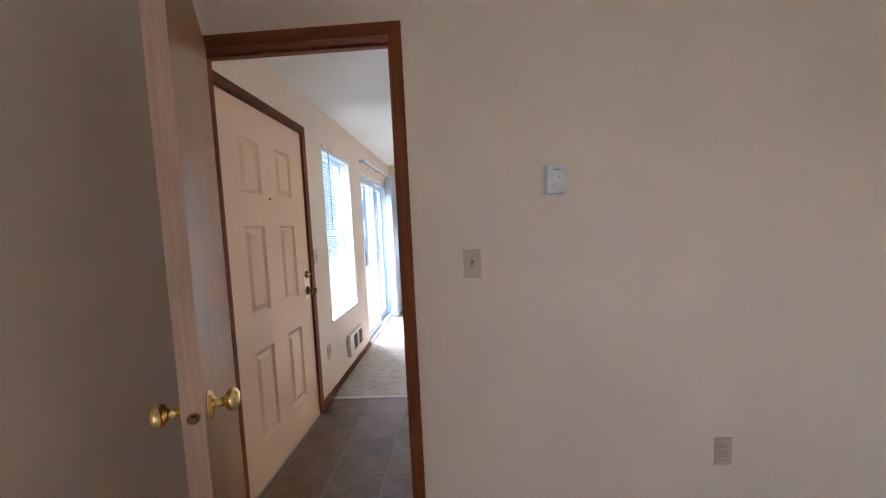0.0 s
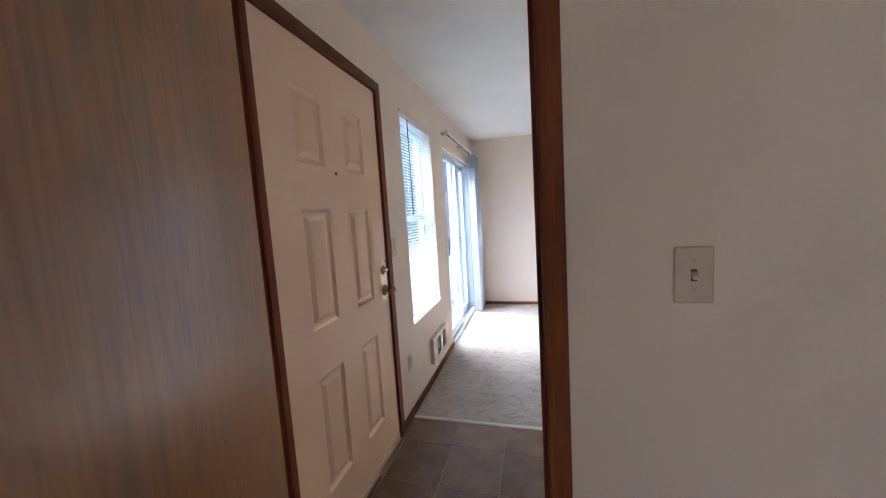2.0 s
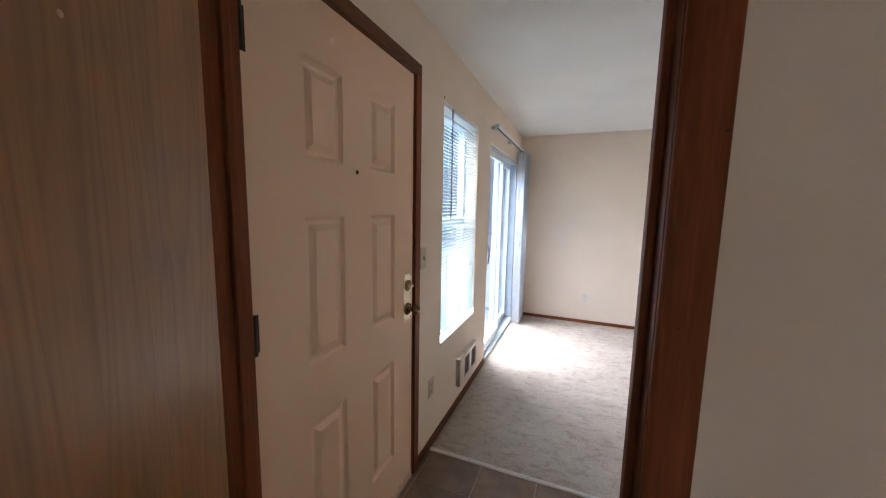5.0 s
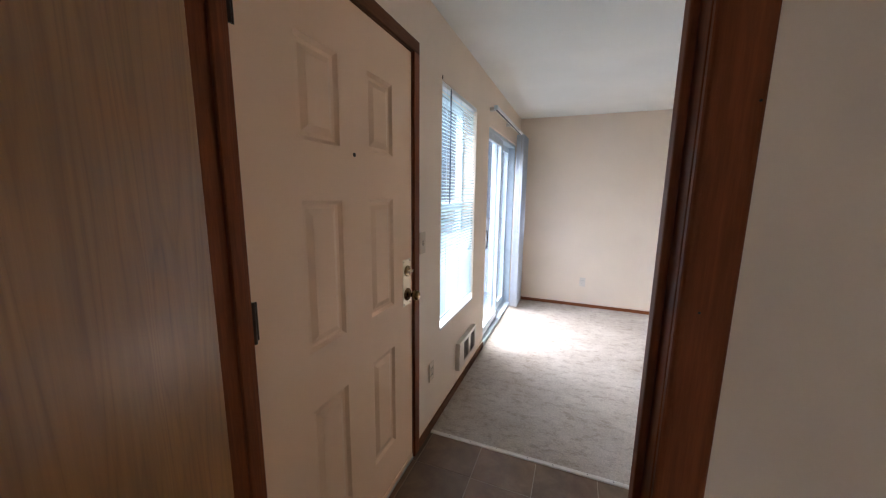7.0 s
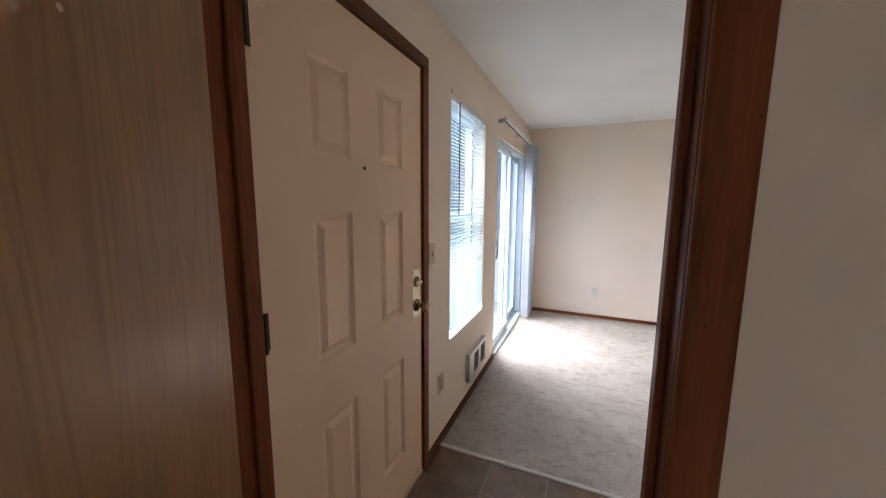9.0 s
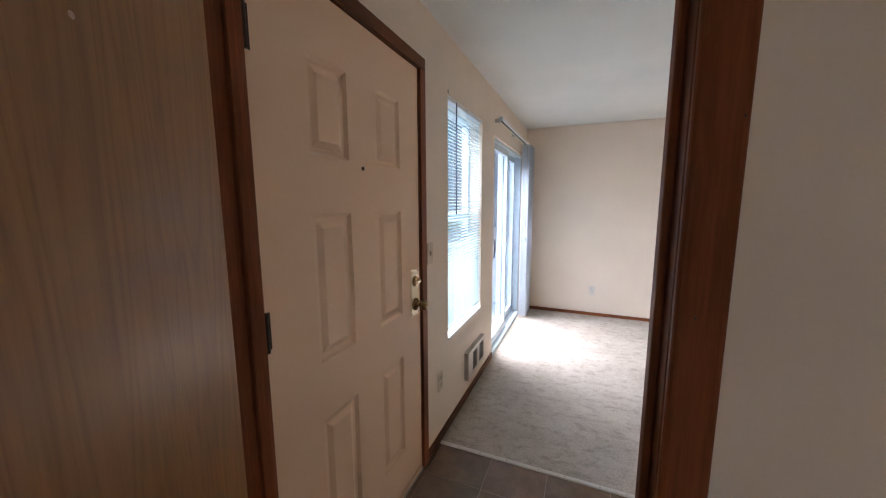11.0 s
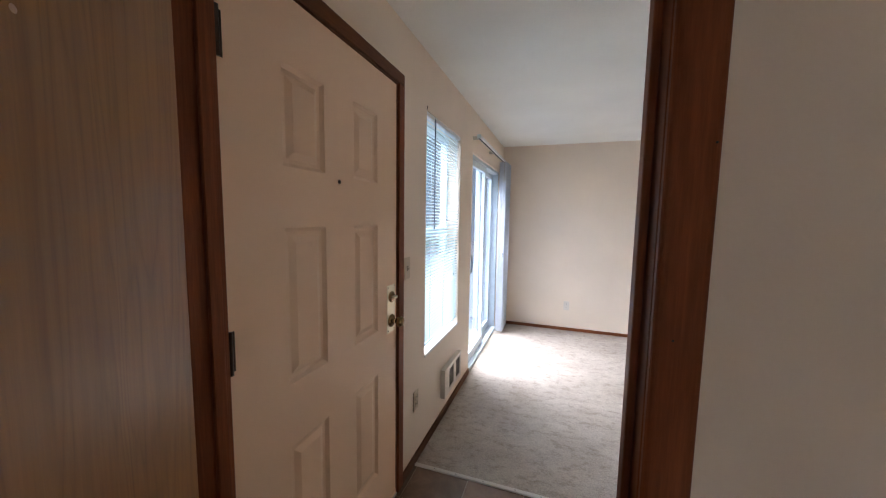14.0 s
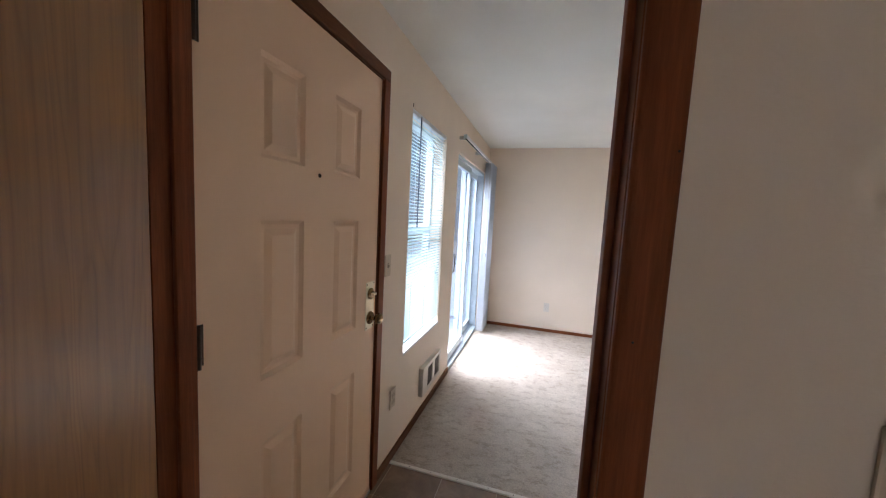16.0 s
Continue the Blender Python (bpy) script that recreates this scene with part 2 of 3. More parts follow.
def carpet(name, x0, x1, y0, y1, step, label):
    """Cut pile with a softly uneven top."""
    bm = bmesh.new()
    nx, ny = round((x1 - x0) / step), round((y1 - y0) / step)
    grid = []
    for i in range(nx + 1):
        row = []
        for j in range(ny + 1):
            x, y = x0 + (x1 - x0) * i / nx, y0 + (y1 - y0) * j / ny
            z = 0.002 + 0.004 * noise.noise((x * 9, y * 9, 0)) + 0.004 * noise.noise((x * 26, y * 26, 3))
            row.append(bm.verts.new((x, y, z)))
        grid.append(row)
    for i in range(nx):
        for j in range(ny):
            bm.faces.new((grid[i][j], grid[i + 1][j], grid[i + 1][j + 1], grid[i][j + 1])).smooth = True
    structure(name, bm, CARPET, label, "carpet")


STRIPY = 1.262
carpet("carpet_living", 0.0, EAST, STRIPY + 0.0185, NORTH, 0.022, "beige cut pile carpet with traffic marks")
carpet("carpet_bedroom", 0.0, EAST, SOUTH, 0.058, 0.06, "beige cut pile bedroom carpet")

# skirting boards
def skirting(name, rows, mat):
    structure(name, boxes(*rows, bevel=0.003), mat, "narrow stained wood baseboard", "baseboard")


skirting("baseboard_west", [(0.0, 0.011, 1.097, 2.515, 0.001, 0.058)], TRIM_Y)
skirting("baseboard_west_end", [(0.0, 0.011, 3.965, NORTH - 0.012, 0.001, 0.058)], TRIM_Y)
skirting("baseboard_north", [(0.0, EAST - 0.012, NORTH - 0.011, NORTH, 0.001, 0.042)], TRIM_X)
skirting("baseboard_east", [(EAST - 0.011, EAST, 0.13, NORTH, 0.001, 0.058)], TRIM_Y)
skirting("baseboard_partition", [(JR + 0.062, EAST - 0.012, P0 - 0.011, P0, 0.001, 0.058)], TRIM_X)
skirting("baseboard_hall", [(JR + 0.062, EAST - 0.012, P1, P1 + 0.011, 0.001, 0.058)], TRIM_X)

# the bedroom doorway: jambs, stops, casings
frame_bed = thing("door_frame_bedroom", "reddish brown stained wood frame of bedroom doorway", "door frame", (0.44, 0.06, 0), kind="structure")


def rel(origin, rows, bevel=0.0):
    ox, oy, oz = origin
    return boxes(*[(a - ox, b - ox, c - oy, d - oy, e - oz, f - oz) for a, b, c, d, e, f in rows], bevel=bevel)


O = (0.44, 0.06, 0)
part("jamb", rel(O, [(JR, JR + 0.018, P0 + 0.001, P1 - 0.001, 0.002, HEAD + 0.018)], 0.0015), TRIM, frame_bed)
part("jamb", rel(O, [(JL - 0.018, JL, P0 + 0.001, P1 - 0.001, 0.002, HEAD + 0.018)], 0.0015), TRIM, frame_bed)
part("head_jamb", rel(O, [(JL + 0.0005, JR - 0.0005, P0 + 0.001, P1 - 0.001, HEAD, HEAD + 0.017)], 0.0015), TRIM_X, frame_bed)
part("door_stop", rel(O, [(JR - 0.011, JR - 0.0003, P0 + 0.038, P0 + 0.066, 0.002, HEAD - 0.012)], 0.003), TRIM, frame_bed)
part("door_stop", rel(O, [(JL + 0.0003, JL + 0.011, P0 + 0.038, P0 + 0.066, 0.002, HEAD - 0.012)], 0.003), TRIM, frame_bed)
part("head_stop", rel(O, [(JL + 0.001, JR - 0.001, P0 + 0.038, P0 + 0.066, HEAD - 0.011, HEAD - 0.0003)], 0.003), TRIM_X, frame_bed)


CASING_PROFILE = [(0, 0), (0, 0.62), (0.03, 0.80), (0.08, 0.92), (0.15, 0.98), (0.5, 1.0), (0.88, 1.0), (0.95, 0.94), (0.985, 0.84), (1, 0.68), (1, 0)]


def casing_upright(x0, x1, y0, y1, z0, z1, mirror=False):
    """A flat casing board with eased edges."""
    bm = bmesh.new()
    w, d = x1 - x0, y1 - y0
    prof = CASING_PROFILE
    lo, hi = [], []
    for u, v in prof:
        x = x1 - u * w if mirror else x0 + u * w
        lo.append(bm.verts.new((x, y1 - v * d, z0)))
        hi.append(bm.verts.new((x, y1 - v * d, z1 + u * w)))
    for k in range(len(prof)):
        n = (k + 1) % len(prof)
        bm.faces.new((lo[k], lo[n], hi[n], hi[k]))
    bm.faces.new(lo[::-1])
    bm.faces.new(hi)
    return bm


def casing_head(x0, x1, y0, y1, z0, w):
    """The moulded head casing, mitred at both ends."""
    bm = bmesh.new()
    d = y1 - y0
    prof = CASING_PROFILE
    lo, hi = [], []
    for u, v in prof:
        lo.append(bm.verts.new((x0 - u * w, y1 - v * d, z0 + u * w)))
        hi.append(bm.verts.new((x1 + u * w, y1 - v * d, z0 + u * w)))
    for k in range(len(prof)):
        n = (k + 1) % len(prof)
        bm.faces.new((lo[k], lo[n], hi[n], hi[k]))
    bm.faces.new(lo[::-1])
    bm.faces.new(hi)
    return bm


def shifted(bm, o):
    bmesh.ops.translate(bm, verts=bm.verts, vec=(-o[0], -o[1], -o[2]))
    return bm


CW = 0.051
part("casing", shifted(casing_upright(JR + 0.001, JR + 0.001 + CW, P0 - 0.014, P0 - 0.0005, 0.002, HEAD + 0.001), O), TRIM, frame_bed)
part("casing", shifted(casing_upright(JL - 0.001 - CW, JL - 0.001, P0 - 0.014, P0 - 0.0005, 0.002, HEAD + 0.001, True), O), TRIM, frame_bed)
part("casing", rel(O, [(JR + 0.001, JR + 0.001 + CW, P1 + 0.0005, P1 + 0.013, 0.002, HEAD + CW)], 0.003), TRIM, frame_bed)
part("head_casing", rel(O, [(0.016, JR, P1 + 0.0005, P1 + 0.013, HEAD + 0.001, HEAD + CW)], 0.003), TRIM_X, frame_bed)
part("head_casing", shifted(casing_head(JL - 0.0005, JR + 0.0005, P0 - 0.014, P0 - 0.0005, HEAD + 0.002, CW), O), TRIM_X, frame_bed)
for z in (1.548, 0.93, 0.42):
    part("nail_hole", shifted(lathe([(0.0014, 0), (0.0014, 0.0006)], (JR + 0.046, P0 - 0.0138, z), (0, -1, 0), 8), O), DARK, frame_bed)
part("nail_hole", shifted(lathe([(0.0014, 0), (0.0014, 0.0006)], (JR + 0.021, P0 - 0.0138, 1.33), (0, -1, 0), 8), O), DARK, frame_bed)
part("strike_plate", rel(O, [(JR - 0.0012, JR - 0.0002, P0 + 0.004, P0 + 0.036, 0.97, 1.027)], 0.0004), OLDBRASS, frame_bed, "dull brass strike plate")
part("strike_hole", rel(O, [(JR - 0.0016, JR - 0.0008, P0 + 0.011, P0 + 0.028, 0.985, 1.012)]), DARK, frame_bed)


# ---- the bedroom door ----
def knob_profile(r=0.027, reach=0.062):
    return [(0.0315, 0.0), (0.0315, 0.004), (0.029, 0.008), (0.017, 0.012), (0.0115, 0.017), (0.0110, 0.030), (0.016, 0.035),
            (0.023, 0.038), (r, 0.045), (r * 0.985, 0.052), (r * 0.86, reach - 0.004), (r * 0.55, reach), (0.0005, reach + 0.001)]


LEAF, LEAFZ, OPEN = 0.764, 2.122, -59.1
bed_door = thing("bedroom_door", "open flush oak veneer door with brass knobs", "door", (0.113, -0.0955, 0.0), OPEN)
part("leaf", boxes((0.004, LEAF - 0.0012, 0.0045, 0.0465, 0.012, LEAFZ), bevel=0.0012), VENEER, bed_door)
part("edge_band", boxes((LEAF - 0.0010, LEAF, 0.0048, 0.0462, 0.0125, LEAFZ - 0.0005)), VENEEREDGE, bed_door, "pale bare wood door edge")
KZ = 0.990
for y, a in ((0.0465, 1), (0.0045, -1)):
    k = part("knob", lathe(knob_profile(), (LEAF - 0.055, y, KZ), (0, a, 0)), BRASS, bed_door, "polished brass round knob")
    part("rose", lathe([(0.034, 0.0), (0.034, 0.002), (0.031, 0.005), (0.024, 0.007)], (LEAF - 0.055, y, KZ), (0, a, 0)), BRASS, k)
part("latch_face", lathe([(0.0125, -0.001), (0.0125, 0.0008), (0.0105, 0.0012)], (LEAF, 0.0255, KZ), (1, 0, 0), 20), OLDBRASS, bed_door, "dull round latch face")
part("latch_bolt", boxes((LEAF, LEAF + 0.010, 0.0195, 0.0315, KZ - 0.006, KZ + 0.006), bevel=0.003), OLDBRASS, bed_door)
for z in (0.28, 1.06, 1.86):
    part("hinge", lathe([(0.006, 0), (0.006, 0.088)], (0.0, 0.001, z - 0.044), (0, 0, 1), 12), OLDBRASS, bed_door)
for u, z in ((0.270, 1.645), (0.358, 1.685)):
    part("filler_spot", lathe([(0.004, 0), (0.0035, 0.0004)], (u, 0.0465, z), (0, 1, 0), 10), VENEEREDGE, bed_door, "pale filler spot")


# ---- the entry door ----
EY0, EY1, EZ0, EZ1 = 0.118, 1.031, 0.018, 2.084


def panelled_face(bm, ys, zs, x):
    """A door face with raised and fielded panels; ys and zs are the panel spans."""
    cy = [EY0] + [v for s in ys for v in s] + [EY1]
    cz = [EZ0] + [v for s in zs for v in s] + [EZ1]
    grid = {(i, j): bm.verts.new((x, y, z)) for i, y in enumerate(cy) for j, z in enumerate(cz)}
    for i in range(len(cy) - 1):
        for j in range(len(cz) - 1):
            loop = [grid[i, j], grid[i + 1, j], grid[i + 1, j + 1], grid[i, j + 1]]
            if i % 2 and j % 2:
                for inset, depth in ((0.004, 0.004), (0.012, 0.011), (0.024, 0.012), (0.046, 0.003)):
                    ring = [bm.verts.new((x - depth, y, z)) for y, z in
                            ((cy[i] + inset, cz[j] + inset), (cy[i + 1] - inset, cz[j] + inset),
                             (cy[i + 1] - inset, cz[j + 1] - inset), (cy[i] + inset, cz[j + 1] - inset))]
                    for k in range(4):
                        bm.faces.new((loop[k], loop[(k + 1) % 4], ring[(k + 1) % 4], ring[k]))
                    loop = ring
            bm.faces.new(loop)
    n, m = len(cy) - 1, len(cz) - 1
    rim = [grid[i, 0] for i in range(n + 1)] + [grid[n, j] for j in range(1, m + 1)] + [grid[i, m] for i in range(n - 1, -1, -1)] + [grid[0, j] for j in range(m - 1, 0, -1)]
    back = [bm.verts.new((x - 0.044, v.co.y, v.co.z)) for v in rim]
    for k in range(len(rim)):
        q = (k + 1) % len(rim)
        bm.faces.new((rim[k], rim[q], back[q], back[k]))
    bm.faces.new(back)
    return bm


E0 = (0.0, 0.57, 0.0)
entry = thing("entry_door", "closed cream six-panel entry door with brass lock", "door", E0)
part("leaf", shifted(panelled_face(bmesh.new(), [(0.314, 0.500), (0.668, 0.852)], [(0.246, 0.738), (0.942, 1.425), (1.605, 1.895)], -0.001), E0), DOORPAINT, entry)
part("peephole", shifted(lathe([(0.0075, 0), (0.0075, 0.002), (0.005, 0.003), (0.004, 0.0015)], (-0.001, 0.578, 1.585), (1, 0, 0), 16), E0), HINGE, entry, "dark small door viewer")
LOCKY = 0.974
plate = part("lock_plate", rel(E0, [(-0.0005, 0.0022, LOCKY - 0.040, LOCKY + 0.040, 0.902, 1.134)], 0.0012), PALEBRASS, entry, "pale brass lock plate")
part("thumb_turn_rose", shifted(lathe([(0.027, 0), (0.027, 0.006), (0.022, 0.010), (0.001, 0.0105)], (0.002, LOCKY, 1.076), (1, 0, 0)), E0), OLDBRASS, plate)
part("thumb_turn", rel(E0, [(0.012, 0.030, LOCKY - 0.016, LOCKY + 0.016, 1.070, 1.082)], 0.003), PALEBRASS, plate)
part("knob", shifted(lathe(knob_profile(0.026, 0.066), (0.002, LOCKY, 0.958), (1, 0, 0)), E0), OLDBRASS, entry, "dull brass round knob")
for y in (LOCKY - 0.031, LOCKY + 0.031):
    for z in (0.912, 1.124):
        part("screw", shifted(lathe([(0.0035, 0), (0.003, 0.001)], (0.0022, y, z), (1, 0, 0), 10), E0), OLDBRASS, plate)
for z in (0.30, 1.120, 1.878):
    h = part("hinge", shifted(lathe([(0.0062, 0), (0.0062, 0.110)], (0.009, 0.1165, z - 0.055), (0, 0, 1), 12), E0), HINGE, entry, "dark bronze butt hinge")
    part("hinge_leaf", rel(E0, [(-0.0005, 0.0015, 0.1185, 0.136, z - 0.052, z + 0.052)], 0.0006), HINGE, h)
    for q in (-0.0275, 0.0, 0.0275):
        part("knuckle_ring", shifted(lathe([(0.0068, 0), (0.0068, 0.002)], (0.009, 0.1165, z + q), (0, 0, 1), 12), E0), DARK, h)
part("door_sweep", rel(E0, [(-0.002, 0.004, EY0 + 0.004, EY1 - 0.004, 0.012, 0.036)], 0.002), DOORPAINT, entry)

frame_entry = thing("door_frame_entry", "brown stained wood casing of the entry door", "door frame", E0, kind="structure")
part("jamb", rel(E0, [(-0.11, 0.0005, 0.1005, 0.1140, 0.002, 2.0970)], 0.002), TRIM, frame_entry)
part("jamb", rel(E0, [(-0.11, 0.0005, 1.0345, 1.0455, 0.002, 2.097)], 0.002), TRIM, frame_entry)
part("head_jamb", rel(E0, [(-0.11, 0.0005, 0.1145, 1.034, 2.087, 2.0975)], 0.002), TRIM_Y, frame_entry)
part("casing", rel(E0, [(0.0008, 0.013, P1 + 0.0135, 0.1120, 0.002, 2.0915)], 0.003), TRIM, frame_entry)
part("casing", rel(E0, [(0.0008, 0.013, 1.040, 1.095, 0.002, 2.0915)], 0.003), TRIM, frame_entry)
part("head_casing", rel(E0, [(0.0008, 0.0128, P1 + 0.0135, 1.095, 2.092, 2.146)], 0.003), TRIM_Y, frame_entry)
part("threshold", rel(E0, [(-0.13, 0.006, 0.115, 1.034, -0.010, 0.012)], 0.003), STEEL, frame_entry, "worn metal threshold")
# Unseen sheet added behind the closed leaf; it shuts the opening to daylight.
part("unseen_backing", rel(E0, [(-0.155, -0.135, 0.1005, 1.0455, 0.0, 2.0975)]), TRIM, frame_entry)


# ---- the window with its blind ----
W0 = (-0.08, (WIN[0] + WIN[1]) / 2, WIN[2])
window = thing("window_1", "white vinyl single-hung window with painted sill", "window", W0, kind="structure")
y0, y1, z0, z1 = WIN
xo, xi = -0.155, -0.100
part("window_frame", rel(W0, [(xo, xi, y0, y0 + 0.035, z0, z1), (xo, xi, y1 - 0.035, y1, z0, z1), (xo, xi, y0 + 0.0352, y1 - 0.0352, z0, z0 + 0.04), (xo, xi, y0 + 0.0352, y1 - 0.0352, z1 - 0.035, z1)], 0.003), VINYL, window)
part("meeting_rail", rel(W0, [(xo + 0.01, xi + 0.006, y0 + 0.0355, y1 - 0.0355, 1.335, 1.385)], 0.003), VINYL, window)
for a, b in ((z0 + 0.0405, 1.3345), (1.3855, z1 - 0.0355)):
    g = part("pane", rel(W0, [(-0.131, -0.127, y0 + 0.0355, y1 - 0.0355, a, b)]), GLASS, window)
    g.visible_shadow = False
part("window_sill", rel(W0, [(-0.0995, 0.004, y0 + 0.0005, y1 - 0.0005, z0 + 0.0005, z0 + 0.018)], 0.004), SILLPAINT, window, "white painted sill")

blind = thing("window_blind", "lowered white horizontal mini blind with half-open slats", "blind", W0)
part("head_rail", rel(W0, [(-0.036, -0.002, y0 + 0.004, y1 - 0.004, z1 - 0.026, z1 - 0.002)], 0.003), WHITEPLASTIC, blind)
part("bottom_rail", rel(W0, [(-0.031, -0.006, y0 + 0.004, y1 - 0.004, 0.655, 0.668)], 0.004), SLAT, blind)


def slat_mesh():
    """A thin curved slat, tilted on its long axis."""
    bm = bmesh.new()
    half, n = (y1 - y0) / 2 - 0.004, 5
    tilt = radians(-12)
    top, low = [], []
    for k in range(n):
        u = (k / (n - 1) - 0.5) * 0.025
        v = 0.0022 * (1 - (2 * k / (n - 1) - 1) ** 2)
        for lst, w in ((top, v + 0.0004), (low, v)):
            x, z = u * math.cos(tilt) - w * math.sin(tilt), u * math.sin(tilt) + w * math.cos(tilt)
            lst.append([bm.verts.new((x, s * half, z)) for s in (-1, 1)])
    for k in range(n - 1):
        bm.faces.new((top[k][0], top[k + 1][0], top[k + 1][1], top[k][1]))
        bm.faces.new((low[k][0], low[k][1], low[k + 1][1], low[k + 1][0]))
    for k in (0, n - 1):
        bm.faces.new((top[k][0], top[k][1], low[k][1], low[k][0]))
    return mesh("slat", bm, SLAT)


SLATMESH = slat_mesh()
z = 0.686
while z < z1 - 0.036:
    s = part("slat", SLATMESH, SLAT, blind)
    s.matrix_basis = pose(0.061, 0.0, z - W0[2], 0, random.uniform(-1.5, 1.5), 0)
    z += 0.0205
for y in (y0 + 0.10, y1 - 0.10, (y0 + y1) / 2):
    part("ladder_cord", rel(W0, [(-0.0065, -0.0052, y - 0.001, y + 0.001, 0.66, z1 - 0.025)]), SLAT, blind)
part("tilt_wand", shifted(lathe([(0.0045, 0), (0.0045, 0.665), (0.002, 0.68)], (0.005, 1.552, 1.385), (0, 0, 1), 8), W0), BACKLIT, blind, "long plastic tilt wand coloured dark as backlit")
part("pull_cord", rel(W0, [(-0.0025, -0.0005, 2.005, 2.007, 1.05, z1 - 0.03)]), SLAT, blind)
part("cord_tassel", shifted(lathe([(0.002, 0.03), (0.006, 0.02), (0.007, 0.0)], (-0.0015, 2.006, 1.022), (0, 0, 1), 10), W0), SLAT, blind)
part("hold_hook", rel(W0, [(0.001, 0.004, y0 - 0.004, y0 + 0.001, z1 + 0.002, z1 + 0.022)]), HINGE, blind)


# ---- the sliding patio door ----
S0 = (-0.09, 3.24, 0.0)
slider = thing("sliding_door", "white vinyl sliding glass patio door, closed", "sliding door", S0, kind="structure")
y0, y1, z0, z1 = SLIDE
part("frame_side", rel(S0, [(-0.150, -0.020, y0, y0 + 0.030, 0.0, z1)], 0.003), VINYL, slider)
part("frame_side", rel(S0, [(-0.150, -0.020, y1 - 0.030, y1, 0.0, z1)], 0.003), VINYL, slider)
part("frame_head", rel(S0, [(-0.150, -0.020, y0 + 0.0305, y1 - 0.0305, z1 - 0.030, z1)], 0.003), VINYL, slider)
part("track", rel(S0, [(-0.150, 0.004, y0 + 0.0305, y1 - 0.0305, -0.010, 0.030)], 0.003), VINYL, slider, "white sill track with metal runner")
part("runner", rel(S0, [(-0.058, -0.054, y0 + 0.031, y1 - 0.031, 0.0305, 0.040)], 0.001), STEEL, slider)


def glazed(name, xa, xb, ya, yb, za, zb, stile, rail, label):
    f = part(name, rel(S0, [(xa, xb, ya, ya + stile, za, zb), (xa, xb, yb - stile, yb, za, zb), (xa, xb, ya + stile + 0.0002, yb - stile - 0.0002, za, za + rail), (xa, xb, ya + stile + 0.0002, yb - stile - 0.0002, zb - 0.06, zb)], 0.006), VINYL, slider, label)
    xm = (xa + xb) / 2
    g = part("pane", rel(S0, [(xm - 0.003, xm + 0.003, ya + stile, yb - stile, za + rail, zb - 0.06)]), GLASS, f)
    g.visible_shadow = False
    return f


moving = glazed("sliding_panel", -0.078, -0.036, y0 + 0.032, 3.285, 0.042, z1 - 0.032, 0.058, 0.085, "white framed sliding glass panel")
glazed("fixed_panel", -0.130, -0.090, 3.225, y1 - 0.032, 0.036, z1 - 0.032, 0.058, 0.085, "white framed fixed glass panel")


def screen_material():
    """Fine dark insect mesh, seen as a veil."""
    m, nt, b = material("insect mesh", 0.8)
    b.inputs["Base Color"].default_value = (0.05, 0.055, 0.06, 1)
    t = nt.nodes.new("ShaderNodeBsdfTransparent")
    mix = nt.nodes.new("ShaderNodeMixShader")
    mix.inputs[0].default_value = 0.20
    nt.links.new(t.outputs[0], mix.inputs[1])
    nt.links.new(b.outputs[0], mix.inputs[2])
    nt.links.new(mix.outputs[0], nt.nodes["Material Output"].inputs["Surface"])
    return m


screen = part("insect_screen", rel(S0, [(-0.148, -0.136, 3.240, 3.270, 0.034, z1 - 0.034), (-0.148, -0.136, 3.890, 3.925, 0.034, z1 - 0.034), (-0.148, -0.136, 3.2705, 3.8895, 0.034, 0.070), (-0.148, -0.136, 3.2705, 3.8895, z1 - 0.070, z1 - 0.034)], 0.002), VINYL, slider, "grey insect screen behind fixed pane")
part("mesh_cloth", rel(S0, [(-0.1430, -0.1422, 3.2702, 3.8898, 0.0702, z1 - 0.0702)]), screen_material(), screen)
bm = bmesh.new()
pts = [(0.0, 0.93), (0.032, 0.955), (0.038, 1.03), (0.032, 1.105), (0.0, 1.13)]
for (xa, za), (xb, zb) in zip(pts, pts[1:]):
    d = Vector((xb - xa, 0, zb - za))
    c = lathe([(0.0075, -0.004), (0.0075, d.length + 0.004)], (-0.036 + xa, y0 + 0.062, za), d.normalized(), 10)
    me = bpy.data.meshes.new("piece")
    c.to_mesh(me)
    c.free()
    bm.from_mesh(me)
    bpy.data.meshes.remove(me)
part("pull_handle", shifted(bm, S0), GREY, moving, "dark grey curved pull handle")
part("latch_base", rel(S0, [(-0.0358, -0.030, y0 + 0.048, y0 + 0.076, 0.91, 1.15)], 0.002), VINYL, moving)

VB = (0.06, 3.30, 2.11)
vertical = thing("vertical_blind", "white vertical blind drawn open beside the patio door", "blind", VB)
part("head_rail", rel(VB, [(0.050, 0.080, 2.470, 4.110, 2.142, 2.172)], 0.003), WHITEPLASTIC, vertical)
part("rail_slot", rel(VB, [(0.057, 0.073, 2.476, 4.104, 2.1410, 2.1418)]), DARK, vertical)
for y in (2.52, 3.237, 4.02):
    part("bracket", rel(VB, [(0.001, 0.0498, y - 0.012, y + 0.012, 2.142, 2.172)], 0.002), STEEL, vertical)
part("end_cap", rel(VB, [(0.049, 0.081, 2.464, 2.4698, 2.140, 2.174)], 0.002), SLAT, vertical)


